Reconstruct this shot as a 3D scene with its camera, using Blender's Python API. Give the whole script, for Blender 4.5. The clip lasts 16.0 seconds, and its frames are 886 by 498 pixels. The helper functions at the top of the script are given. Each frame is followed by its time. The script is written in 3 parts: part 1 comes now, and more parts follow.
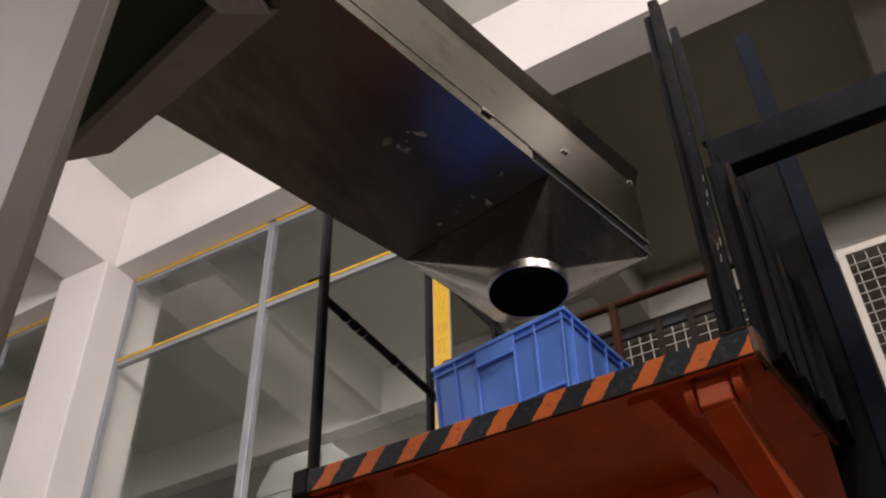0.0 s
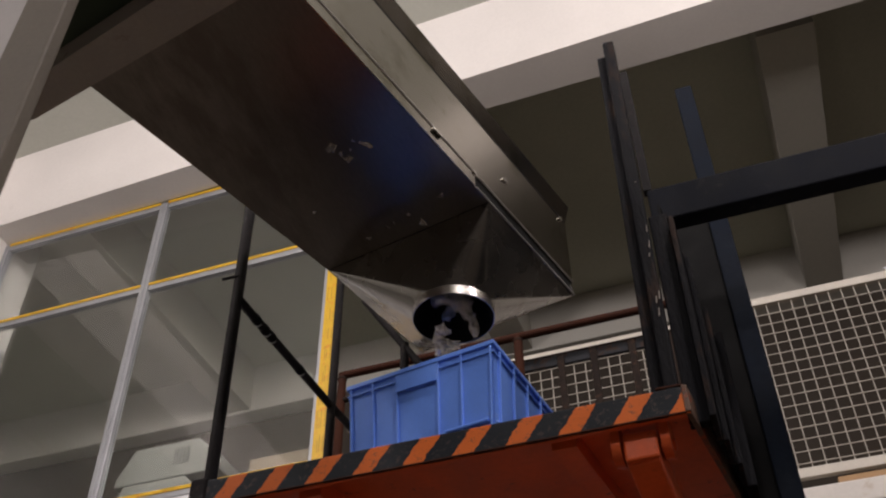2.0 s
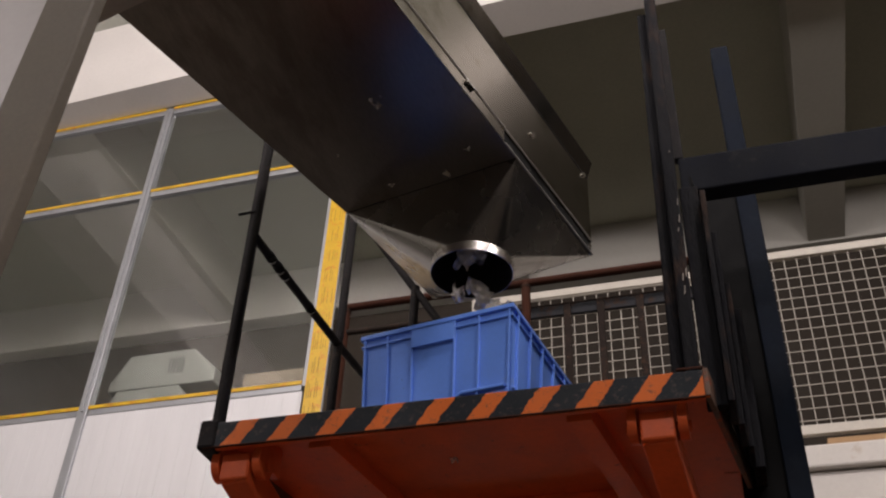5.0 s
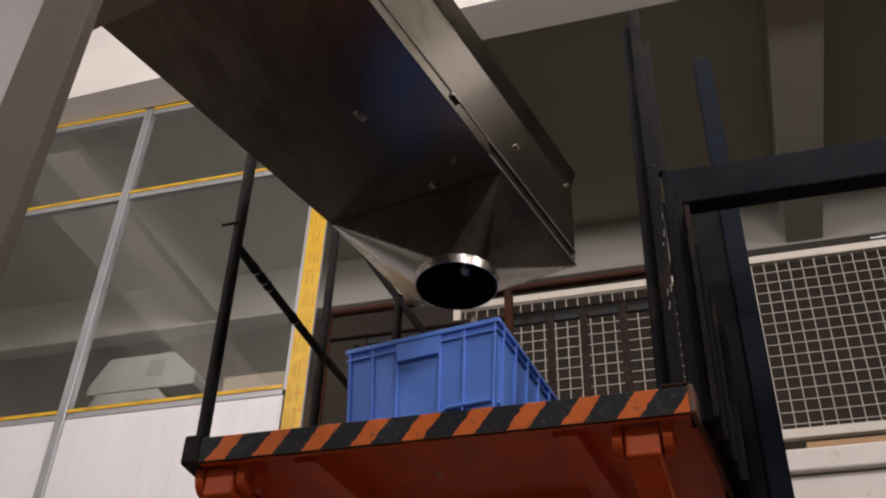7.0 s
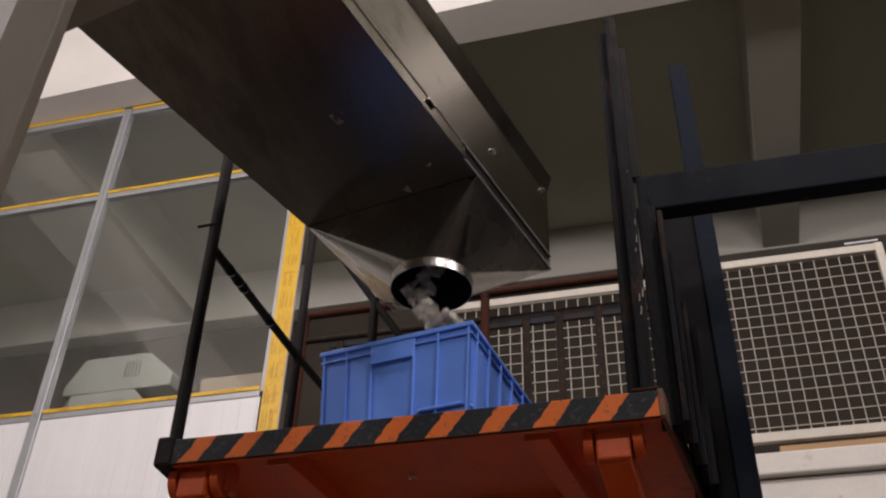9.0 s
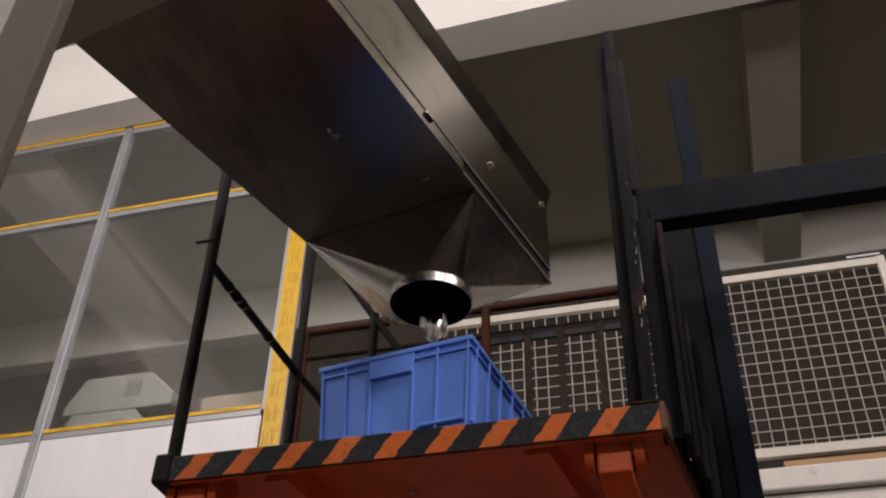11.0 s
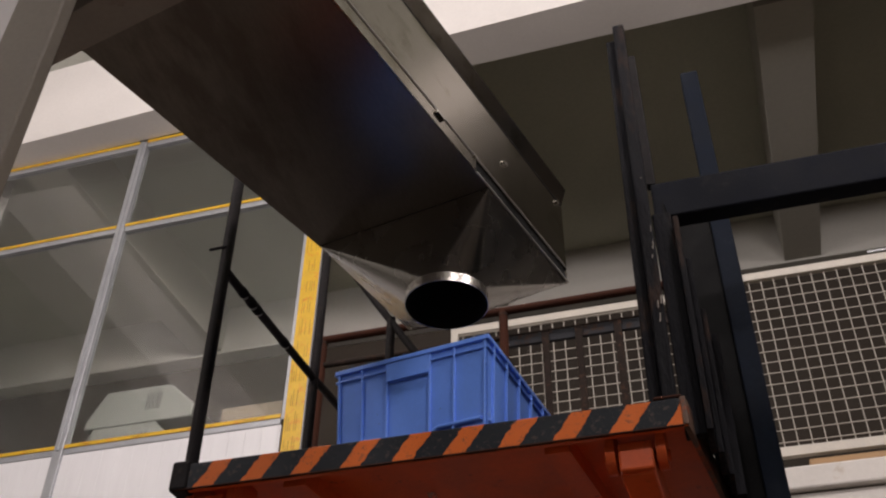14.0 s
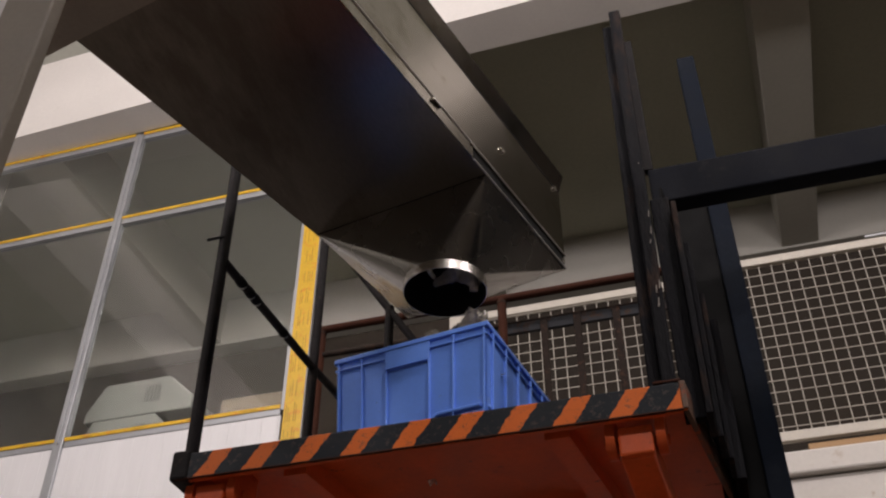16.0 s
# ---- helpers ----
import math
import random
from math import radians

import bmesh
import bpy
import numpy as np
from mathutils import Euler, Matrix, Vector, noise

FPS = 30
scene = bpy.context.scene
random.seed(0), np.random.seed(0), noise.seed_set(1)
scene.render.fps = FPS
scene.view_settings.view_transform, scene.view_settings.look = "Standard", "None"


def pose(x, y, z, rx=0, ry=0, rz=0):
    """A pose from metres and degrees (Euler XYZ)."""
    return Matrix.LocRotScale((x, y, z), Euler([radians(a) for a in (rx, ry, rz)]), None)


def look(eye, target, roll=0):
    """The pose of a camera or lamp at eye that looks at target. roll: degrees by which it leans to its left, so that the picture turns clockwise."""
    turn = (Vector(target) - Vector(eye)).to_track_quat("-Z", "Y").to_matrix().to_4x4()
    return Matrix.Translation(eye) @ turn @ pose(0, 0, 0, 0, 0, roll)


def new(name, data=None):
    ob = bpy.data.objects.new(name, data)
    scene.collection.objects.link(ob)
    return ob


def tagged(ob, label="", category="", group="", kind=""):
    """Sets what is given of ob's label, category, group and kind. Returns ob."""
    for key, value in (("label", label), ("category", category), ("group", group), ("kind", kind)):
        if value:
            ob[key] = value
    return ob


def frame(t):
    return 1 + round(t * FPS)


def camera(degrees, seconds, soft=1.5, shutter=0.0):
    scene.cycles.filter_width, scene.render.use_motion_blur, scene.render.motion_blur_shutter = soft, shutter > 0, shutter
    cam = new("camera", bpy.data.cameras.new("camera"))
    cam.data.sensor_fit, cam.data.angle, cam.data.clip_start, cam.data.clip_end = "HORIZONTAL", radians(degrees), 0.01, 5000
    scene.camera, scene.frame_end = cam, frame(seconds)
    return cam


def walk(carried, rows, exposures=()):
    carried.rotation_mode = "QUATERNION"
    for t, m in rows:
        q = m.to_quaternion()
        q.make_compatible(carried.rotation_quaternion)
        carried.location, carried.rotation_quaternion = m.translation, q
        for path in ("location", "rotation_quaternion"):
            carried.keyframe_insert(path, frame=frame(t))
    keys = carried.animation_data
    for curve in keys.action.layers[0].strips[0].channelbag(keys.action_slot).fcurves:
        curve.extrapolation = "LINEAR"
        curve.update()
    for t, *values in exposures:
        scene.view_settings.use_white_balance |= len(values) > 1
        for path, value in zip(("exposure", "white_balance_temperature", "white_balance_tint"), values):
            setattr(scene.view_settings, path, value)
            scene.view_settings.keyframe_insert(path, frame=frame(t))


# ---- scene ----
cam = camera(47.1, 16.0, soft=2.15, shutter=0.15)
PATH = [
    (0, (0.444, -0.17, 1.032), (-0.249, 1.134, 2.381), -1.7),
    (0.5, (0.397, -0.178, 1.064), (-0.237, 1.158, 2.41), -1.9),
    (1, (0.358, -0.203, 1.083), (-0.224, 1.149, 2.437), -0.9),
    (1.5, (0.322, -0.208, 1.106), (-0.189, 1.162, 2.47), -1.1),
    (2, (0.29, -0.208, 1.119), (-0.183, 1.187, 2.472), -0.8),
    (2.5, (0.28, -0.21, 1.137), (-0.172, 1.166, 2.516), -0.8),
    (3, (0.265, -0.212, 1.159), (-0.205, 1.173, 2.523), 0.6),
    (3.5, (0.247, -0.214, 1.175), (-0.233, 1.197, 2.509), 2.0),
    (4, (0.227, -0.198, 1.196), (-0.261, 1.253, 2.483), 2.7),
    (4.5, (0.222, -0.231, 1.217), (-0.265, 1.252, 2.467), 2.8),
    (4.7, (0.224, -0.255, 1.224), (-0.272, 1.241, 2.454), 3.0),
    (6.8, (0.209, -0.306, 1.277), (-0.238, 1.217, 2.493), 2.1),
    (7, (0.213, -0.305, 1.272), (-0.241, 1.213, 2.492), 2.1),
    (7.5, (0.216, -0.308, 1.271), (-0.22, 1.196, 2.516), 1.8),
    (8, (0.224, -0.314, 1.27), (-0.214, 1.186, 2.517), 1.8),
    (8.5, (0.226, -0.316, 1.269), (-0.2, 1.202, 2.499), 1.8),
    (9, (0.233, -0.314, 1.267), (-0.184, 1.211, 2.491), 1.7),
    (9.2, (0.231, -0.311, 1.273), (-0.18, 1.22, 2.492), 1.4),
    (11.5, (0.24, -0.288, 1.265), (-0.182, 1.203, 2.53), 1.4),
    (12, (0.242, -0.282, 1.265), (-0.192, 1.2, 2.536), 1.5),
    (12.5, (0.241, -0.277, 1.263), (-0.2, 1.205, 2.532), 1.6),
    (13, (0.24, -0.26, 1.261), (-0.201, 1.226, 2.525), 1.3),
    (13.5, (0.24, -0.256, 1.261), (-0.205, 1.23, 2.523), 1.0),
    (14, (0.237, -0.257, 1.264), (-0.21, 1.226, 2.529), 0.8),
    (14.5, (0.236, -0.256, 1.262), (-0.205, 1.226, 2.53), 0.6),
    (15, (0.234, -0.255, 1.259), (-0.209, 1.231, 2.522), 0.4),
    (15.5, (0.231, -0.253, 1.258), (-0.212, 1.238, 2.516), 0.1),
    (16, (0.234, -0.251, 1.259), (-0.212, 1.246, 2.51), 0.1),
]
EXPOSURES = [(0, 0.22), (1.2, 0.12), (2.5, 0.08), (4.5, 0.15), (9, 0.14), (16, 0.13)]
walk(cam, [(t, look(eye, target, roll)) for t, eye, target, roll in PATH], EXPOSURES)

# ---- light ----
world = bpy.data.worlds.new("world")
scene.world = world
world.use_nodes = True
world.node_tree.nodes["Background"].inputs[0].default_value = (0.9, 0.95, 1.0, 1)
world.node_tree.nodes["Background"].inputs[1].default_value = 0.02


# ---- materials ----
def mat(name, color, rough=0.5, metal=0.0, var=0.12, scale=6.0, fine=90.0, bump=0.05, stretch=None, spec=0.5, dirt=None, dirt_amount=0.0, dirt_scale=5.0):
    m = bpy.data.materials.new(name)
    m.use_nodes = True
    nt = m.node_tree
    b = nt.nodes["Principled BSDF"]
    tc = nt.nodes.new("ShaderNodeTexCoord")
    mp = nt.nodes.new("ShaderNodeMapping")
    nt.links.new(tc.outputs["Object"], mp.inputs[0])
    if stretch:
        mp.inputs["Scale"].default_value = stretch
    n1, n2 = nt.nodes.new("ShaderNodeTexNoise"), nt.nodes.new("ShaderNodeTexNoise")
    for n, s, d in ((n1, scale, 4), (n2, fine, 3)):
        n.inputs["Scale"].default_value, n.inputs["Detail"].default_value = s, d
        nt.links.new(mp.outputs[0], n.inputs["Vector"])
    mix = nt.nodes.new("ShaderNodeMath")
    mix.operation = "MULTIPLY_ADD"
    mix.inputs[1].default_value = 0.45
    nt.links.new(n2.outputs[0], mix.inputs[0])
    nt.links.new(n1.outputs[0], mix.inputs[2])
    ramp = nt.nodes.new("ShaderNodeValToRGB")
    ramp.color_ramp.elements[0].position, ramp.color_ramp.elements[1].position = 0.45, 1.0
    lo, hi = [c * (1 - var) for c in color], [min(1, c * (1 + var)) for c in color]
    ramp.color_ramp.elements[0].color, ramp.color_ramp.elements[1].color = (*lo, 1), (*hi, 1)
    nt.links.new(mix.outputs[0], ramp.inputs[0])
    out = ramp.outputs[0]
    if dirt:
        n3 = nt.nodes.new("ShaderNodeTexNoise")
        n3.inputs["Scale"].default_value, n3.inputs["Detail"].default_value, n3.inputs["Roughness"].default_value = dirt_scale, 8, 0.7
        nt.links.new(mp.outputs[0], n3.inputs["Vector"])
        r3 = nt.nodes.new("ShaderNodeValToRGB")
        edge = 0.72 - 0.35 * dirt_amount
        r3.color_ramp.elements[0].position, r3.color_ramp.elements[1].position = edge - 0.04, edge + 0.06
        nt.links.new(n3.outputs[0], r3.inputs[0])
        mx = nt.nodes.new("ShaderNodeMixRGB")
        mx.inputs[2].default_value = (*dirt, 1)
        nt.links.new(r3.outputs[0], mx.inputs[0])
        nt.links.new(out, mx.inputs[1])
        out = mx.outputs[0]
    nt.links.new(out, b.inputs["Base Color"])
    b.inputs["Metallic"].default_value = metal
    b.inputs["Specular IOR Level"].default_value = spec
    rr = nt.nodes.new("ShaderNodeMapRange")
    rr.inputs["To Min"].default_value, rr.inputs["To Max"].default_value = max(0.03, rough * 0.75), min(1, rough * 1.3)
    nt.links.new(n1.outputs[0], rr.inputs[0])
    nt.links.new(rr.outputs[0], b.inputs["Roughness"])
    if bump:
        bp = nt.nodes.new("ShaderNodeBump")
        bp.inputs["Strength"].default_value, bp.inputs["Distance"].default_value = bump, 0.01
        nt.links.new(mix.outputs[0], bp.inputs["Height"])
        nt.links.new(bp.outputs[0], b.inputs["Normal"])
    return m


def hazard_paint():
    """Slanted orange and black bands on a beam that runs along x, scuffed."""
    m = mat("hazard_paint", (0.5, 0.5, 0.5), 0.6, bump=0.12, scale=14, spec=0.2)
    nt = m.node_tree
    b = nt.nodes["Principled BSDF"]
    tc = nt.nodes.new("ShaderNodeTexCoord")
    sep = nt.nodes.new("ShaderNodeSeparateXYZ")
    nt.links.new(tc.outputs["Object"], sep.inputs[0])

    def op(kind, a, c=None, d=None):
        n = nt.nodes.new("ShaderNodeMath")
        n.operation = kind
        for i, v in enumerate((a, c, d)):
            if v is None:
                continue
            if isinstance(v, (int, float)):
                n.inputs[i].default_value = v
            else:
                nt.links.new(v, n.inputs[i])
        return n.outputs[0]

    wob = nt.nodes.new("ShaderNodeTexNoise")
    wob.inputs["Scale"].default_value, wob.inputs["Detail"].default_value = 55, 6
    nt.links.new(tc.outputs["Object"], wob.inputs["Vector"])
    u = op("MULTIPLY_ADD", sep.outputs[2], -0.72, sep.outputs[0])
    u = op("MULTIPLY_ADD", wob.outputs[0], 0.018, u)
    u = op("FRACT", op("MULTIPLY_ADD", u, 1 / 0.1315, 30.06))
    band = op("LESS_THAN", u, 0.41)
    worn = nt.nodes.new("ShaderNodeTexNoise")
    worn.inputs["Scale"].default_value, worn.inputs["Detail"].default_value, worn.inputs["Roughness"].default_value = 60, 9, 0.8
    nt.links.new(tc.outputs["Object"], worn.inputs["Vector"])
    scr = op("GREATER_THAN", worn.outputs[0], 0.575)
    mx = nt.nodes.new("ShaderNodeMixRGB")
    mx.inputs[1].default_value, mx.inputs[2].default_value = (0.009, 0.012, 0.017, 1), (0.62, 0.135, 0.022, 1)
    nt.links.new(band, mx.inputs[0])
    mx2 = nt.nodes.new("ShaderNodeMixRGB")
    mx2.inputs[2].default_value = (0.085, 0.062, 0.05, 1)
    nt.links.new(op("MULTIPLY", scr, 0.6), mx2.inputs[0])
    nt.links.new(mx.outputs[0], mx2.inputs[1])
    nt.links.new(mx2.outputs[0], b.inputs["Base Color"])
    return m


def clear(name, color, rough, ior, weight=1.0):
    m = bpy.data.materials.new(name)
    m.use_nodes = True
    b = m.node_tree.nodes["Principled BSDF"]
    b.inputs["Base Color"].default_value = (*color, 1)
    b.inputs["Roughness"].default_value, b.inputs["IOR"].default_value = rough, ior
    b.inputs["Transmission Weight"].default_value = weight
    return m


def glow(name, color, power):
    m = bpy.data.materials.new(name)
    m.use_nodes = True
    b = m.node_tree.nodes["Principled BSDF"]
    b.inputs["Emission Color"].default_value, b.inputs["Emission Strength"].default_value = (*color, 1), power
    return m


PLASTER = mat("white_plaster", (0.80, 0.765, 0.735), 0.85, var=0.06, scale=1.2, fine=40, bump=0.06, dirt=(0.68, 0.65, 0.61), dirt_amount=0.08, dirt_scale=2.2)
# real scuffs, plus a base darkened from PLASTER for the weaker light below
PARAPET = mat("scuffed_dimmed_plaster", (0.62, 0.585, 0.55), 0.85, var=0.08, scale=2.5, fine=40, bump=0.1, dirt=(0.44, 0.36, 0.29), dirt_amount=0.3, dirt_scale=5)
CEILING = mat("grey_ceiling_paint", (0.46, 0.47, 0.42), 0.9, var=0.1, scale=0.8, fine=30, bump=0.05)
ROOM = mat("grey_room_paint", (0.20, 0.18, 0.14), 0.9, var=0.12, scale=0.7, fine=25, bump=0.05)
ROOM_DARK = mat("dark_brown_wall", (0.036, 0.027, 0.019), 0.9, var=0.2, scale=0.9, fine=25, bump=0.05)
ROOM_CEILING = mat("dim_ceiling_paint", (0.44, 0.44, 0.365), 0.9, var=0.12, scale=0.7, fine=25, bump=0.05)
ROOM_PALE = mat("pale_beam_paint", (0.44, 0.425, 0.385), 0.9, var=0.06, scale=0.7, fine=25, bump=0.05)
ROOM_LIGHT = mat("pale_room_paint", (0.41, 0.395, 0.345), 0.9, var=0.08, scale=0.7, fine=25, bump=0.05)
FLOOR = mat("worn_brown_floor", (0.115, 0.094, 0.074), 0.5, var=0.25, scale=1.5, fine=30, bump=0.04, dirt=(0.04, 0.036, 0.03), dirt_amount=0.3, dirt_scale=1.2)
PANEL = mat("white_sandwich_panel", (0.80, 0.79, 0.81), 0.4, var=0.04, scale=2, fine=20, bump=0.02, stretch=(4, 4, 0.4))
ALU = mat("grey_aluminium", (0.40, 0.41, 0.43), 0.45, metal=0.5, var=0.1, scale=5, fine=60, bump=0.03)
YELLOW = mat("yellow_film", (0.70, 0.43, 0.02), 0.4, var=0.1, scale=12, fine=60, bump=0.08, dirt=(0.68, 0.26, 0.02), dirt_amount=0.4, dirt_scale=22)
YELLOW_INK = mat("dark_yellow_print", (0.42, 0.25, 0.02), 0.5, var=0.1)
STEEL = mat("brushed_stainless", (0.33, 0.305, 0.265), 0.22, metal=1.0, var=0.07, scale=3.5, fine=120, bump=0.012, stretch=(1, 0.6, 1), dirt=(0.20, 0.18, 0.125), dirt_amount=0.42, dirt_scale=5)
STEEL_BRIGHT = mat("polished_stainless", (0.68, 0.65, 0.61), 0.24, metal=1.0, var=0.15, scale=28, fine=150, bump=0.22)
# worn blotches; base darker than STEEL to put dim reflections into the colour
STEEL_FLOOR = mat("worn_dimmed_stainless", (0.22, 0.20, 0.178), 0.28, metal=1.0, var=0.18, scale=2.5, fine=120, bump=0.012, stretch=(1, 0.3, 1), dirt=(0.175, 0.15, 0.13), dirt_amount=0.4, dirt_scale=3.5)
STEEL_FUNNEL = mat("formed_stainless", (0.30, 0.29, 0.27), 0.26, metal=1.0, var=0.1, scale=6, fine=140, bump=0.02, dirt=(0.23, 0.21, 0.185), dirt_amount=0.2, dirt_scale=9)
# pale, mostly diffuse: the bright edge highlight is put into the colour
STEEL_EDGE = mat("pale_sheet_edge", (0.50, 0.48, 0.45), 0.5, metal=0.3, var=0.15, scale=30)
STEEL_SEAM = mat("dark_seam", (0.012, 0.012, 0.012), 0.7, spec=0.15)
MAST = mat("rust_streaked_black_paint", (0.007, 0.007, 0.0095), 0.7, spec=0.1, var=0.4, scale=30, fine=150, bump=0.6, stretch=(1, 1, 0.22), dirt=(0.034, 0.020, 0.015), dirt_amount=0.36, dirt_scale=16)
BLACK = mat("chipped_black_paint", (0.012, 0.0100, 0.0108), 0.7, spec=0.14, var=0.35, scale=20, fine=120, bump=0.3, dirt=(0.030, 0.022, 0.019), dirt_amount=0.3, dirt_scale=30)
NAVY = mat("blue_black_paint", (0.0085, 0.0098, 0.0145), 0.75, spec=0.08, var=0.25, scale=10, fine=90, bump=0.1, dirt=(0.026, 0.025, 0.027), dirt_amount=0.3, dirt_scale=14)
DARK = mat("black_steel_plate", (0.004, 0.004, 0.0045), 0.7, spec=0.1, var=0.3, scale=15, fine=80, bump=0.08)
ORANGE = mat("orange_enamel", (0.68, 0.11, 0.026), 0.48, spec=0.3, var=0.14, scale=9, fine=70, bump=0.06, dirt=(0.14, 0.05, 0.03), dirt_amount=0.15, dirt_scale=16)
RUST = mat("rust_brown_paint", (0.044, 0.015, 0.0085), 0.8, spec=0.12, var=0.25, scale=14, fine=90, bump=0.12)
DARK_RUST = mat("dark_rusted_bar", (0.024, 0.017, 0.014), 0.8, spec=0.1, var=0.35, scale=18, fine=90, bump=0.15, dirt=(0.055, 0.030, 0.020), dirt_amount=0.4, dirt_scale=30)
SLATE = mat("blue_grey_band", (0.028, 0.029, 0.033), 0.7, spec=0.12, var=0.2, scale=12, dirt=(0.045, 0.026, 0.018), dirt_amount=0.4, dirt_scale=14)
POST_BLUE = mat("dusty_blue_paint", (0.008, 0.0115, 0.020), 0.75, spec=0.08, var=0.3, scale=7, fine=70, bump=0.12, dirt=(0.014, 0.018, 0.027), dirt_amount=0.35, dirt_scale=9)
WORN = mat("bare_worn_steel", (0.12, 0.075, 0.055), 0.6, metal=0.1, spec=0.2, var=0.35, scale=40, bump=0.2, dirt=(0.35, 0.07, 0.025), dirt_amount=0.5, dirt_scale=14)
CHIP = mat("bare_paint_chip", (0.26, 0.23, 0.20), 0.6, var=0.3, scale=60)
TAPE = mat("pale_tape", (0.30, 0.30, 0.28), 0.6)
BLUE = mat("blue_moulded_plastic", (0.14, 0.30, 0.88), 0.33, var=0.07, scale=8, fine=120, bump=0.02, dirt=(0.22, 0.36, 0.82), dirt_amount=0.2, dirt_scale=9)
CREAM = mat("cream_painted_wire", (0.52, 0.48, 0.42), 0.5, var=0.1, scale=8)
# pale plastic darkened: the tinted glass's dimming is in the base colour
GREYBOX = mat("dimmed_grey_plastic", (0.15, 0.155, 0.14), 0.5, var=0.06, scale=4)
SLIT = mat("vent_slit", (0.07, 0.07, 0.065), 0.7)
# likewise darkened for standing behind the glass
CARD = mat("dimmed_brown_cardboard", (0.17, 0.135, 0.095), 0.85, var=0.12, scale=5)
BEIGE = mat("beige_machine_paint", (0.125, 0.107, 0.085), 0.6, spec=0.25, var=0.15, scale=6, fine=150, bump=0.05)
UNDERSIDE = mat("dark_green_enamel", (0.05, 0.07, 0.044), 0.6, spec=0.3, var=0.2, scale=4)
BAR = mat("smeared_beige_paint", (0.36, 0.32, 0.27), 0.6, var=0.12, scale=5, spec=0.3, dirt=(0.20, 0.14, 0.095), dirt_amount=0.3, dirt_scale=7)
LILAC = mat("pale_grey_sheet", (0.34, 0.32, 0.32), 0.4, var=0.06, scale=3)
HALLGREY = mat("grey_hall_paint", (0.45, 0.44, 0.41), 0.85, var=0.1, scale=0.6, fine=20)
WOOD = mat("plain_timber", (0.36, 0.22, 0.11), 0.7, var=0.2, scale=5, stretch=(0.3, 5, 5))
HAZARD = hazard_paint()
GLASS = clear("window_glass", (0.90, 0.92, 0.89), 0.03, 1.45, 0.985)
PLASTIC = clear("clear_plastic", (0.96, 0.92, 0.85), 0.05, 1.6, 0.76)
PLASTIC.node_tree.nodes["Principled BSDF"].inputs["Coat Weight"].default_value = 1.0
TUBE = glow("lamp_tube", (1.0, 0.93, 0.86), 9.0)


# ---- builders ----
def box(x0, x1, y0, y1, z0, z1, bev=0.0, bm=None):
    bm = bm or bmesh.new()
    vs = bmesh.ops.create_cube(bm, size=1, matrix=Matrix.Translation(((x0 + x1) / 2, (y0 + y1) / 2, (z0 + z1) / 2)) @ Matrix.Diagonal((x1 - x0, y1 - y0, z1 - z0, 1)))["verts"]
    if bev:
        bmesh.ops.bevel(bm, geom=list({e for v in vs for e in v.link_edges}), offset=bev, segments=2, affect="EDGES", profile=0.5)
    return bm


def rod(p, q, r, n=14, bm=None):
    bm = bm or bmesh.new()
    p, q = Vector(p), Vector(q)
    m = Matrix.Translation((p + q) / 2) @ (q - p).to_track_quat("Z", "Y").to_matrix().to_4x4()
    bmesh.ops.create_cone(bm, cap_ends=True, segments=n, radius1=r, radius2=r, depth=(q - p).length, matrix=m)
    return bm


def beam(p, q, w, h, bev=0.003, bm=None, up=(0, 0, 1)):
    """A bar of section w across and h along up, from p to q."""
    bm = bm or bmesh.new()
    p, q = Vector(p), Vector(q)
    z = (q - p).normalized()
    x = Vector(up).cross(z).normalized()
    y = z.cross(x)
    m = Matrix((x, y, z)).transposed().to_4x4()
    m.translation = (p + q) / 2
    vs = bmesh.ops.create_cube(bm, size=1, matrix=m @ Matrix.Diagonal((w, h, (q - p).length, 1)))["verts"]
    if bev:
        bmesh.ops.bevel(bm, geom=list({e for v in vs for e in v.link_edges}), offset=bev, segments=2, affect="EDGES", profile=0.5)
    return bm


def slab(points, z0, z1, bm=None):
    """A prism over a plan polygon, counterclockwise."""
    bm = bm or bmesh.new()
    lo = [bm.verts.new((x, y, z0)) for x, y in points]
    hi = [bm.verts.new((x, y, z1)) for x, y in points]
    bm.faces.new(lo[::-1]), bm.faces.new(hi)
    for i in range(len(points)):
        j = (i + 1) % len(points)
        bm.faces.new((lo[i], lo[j], hi[j], hi[i]))
    return bm


def mesh_of(name, bm, material, smooth=False):
    bmesh.ops.recalc_face_normals(bm, faces=bm.faces)
    me = bpy.data.meshes.new(name)
    bm.to_mesh(me)
    bm.free()
    me.materials.append(material)
    if smooth:
        me.shade_smooth()
        me.set_sharp_from_angle(angle=radians(35))
    return me


def part(name, bm, material, parent=None, label="", smooth=False, local=False):
    ob = new(name, mesh_of(name, bm, material, smooth))
    if parent:
        ob.parent = parent
        if not local:
            ob.matrix_parent_inverse = parent.matrix_basis.inverted()
    return tagged(ob, label)


def thing(name, x, y, z, label, category, group="", kind=""):
    ob = new(name)
    ob.empty_display_size = 0.1
    ob.matrix_basis = pose(x, y, z)
    return tagged(ob, label, category, group, kind)


def struct(name, bm, material, label=""):
    return tagged(part(name, bm, material, None, label), kind="structure")


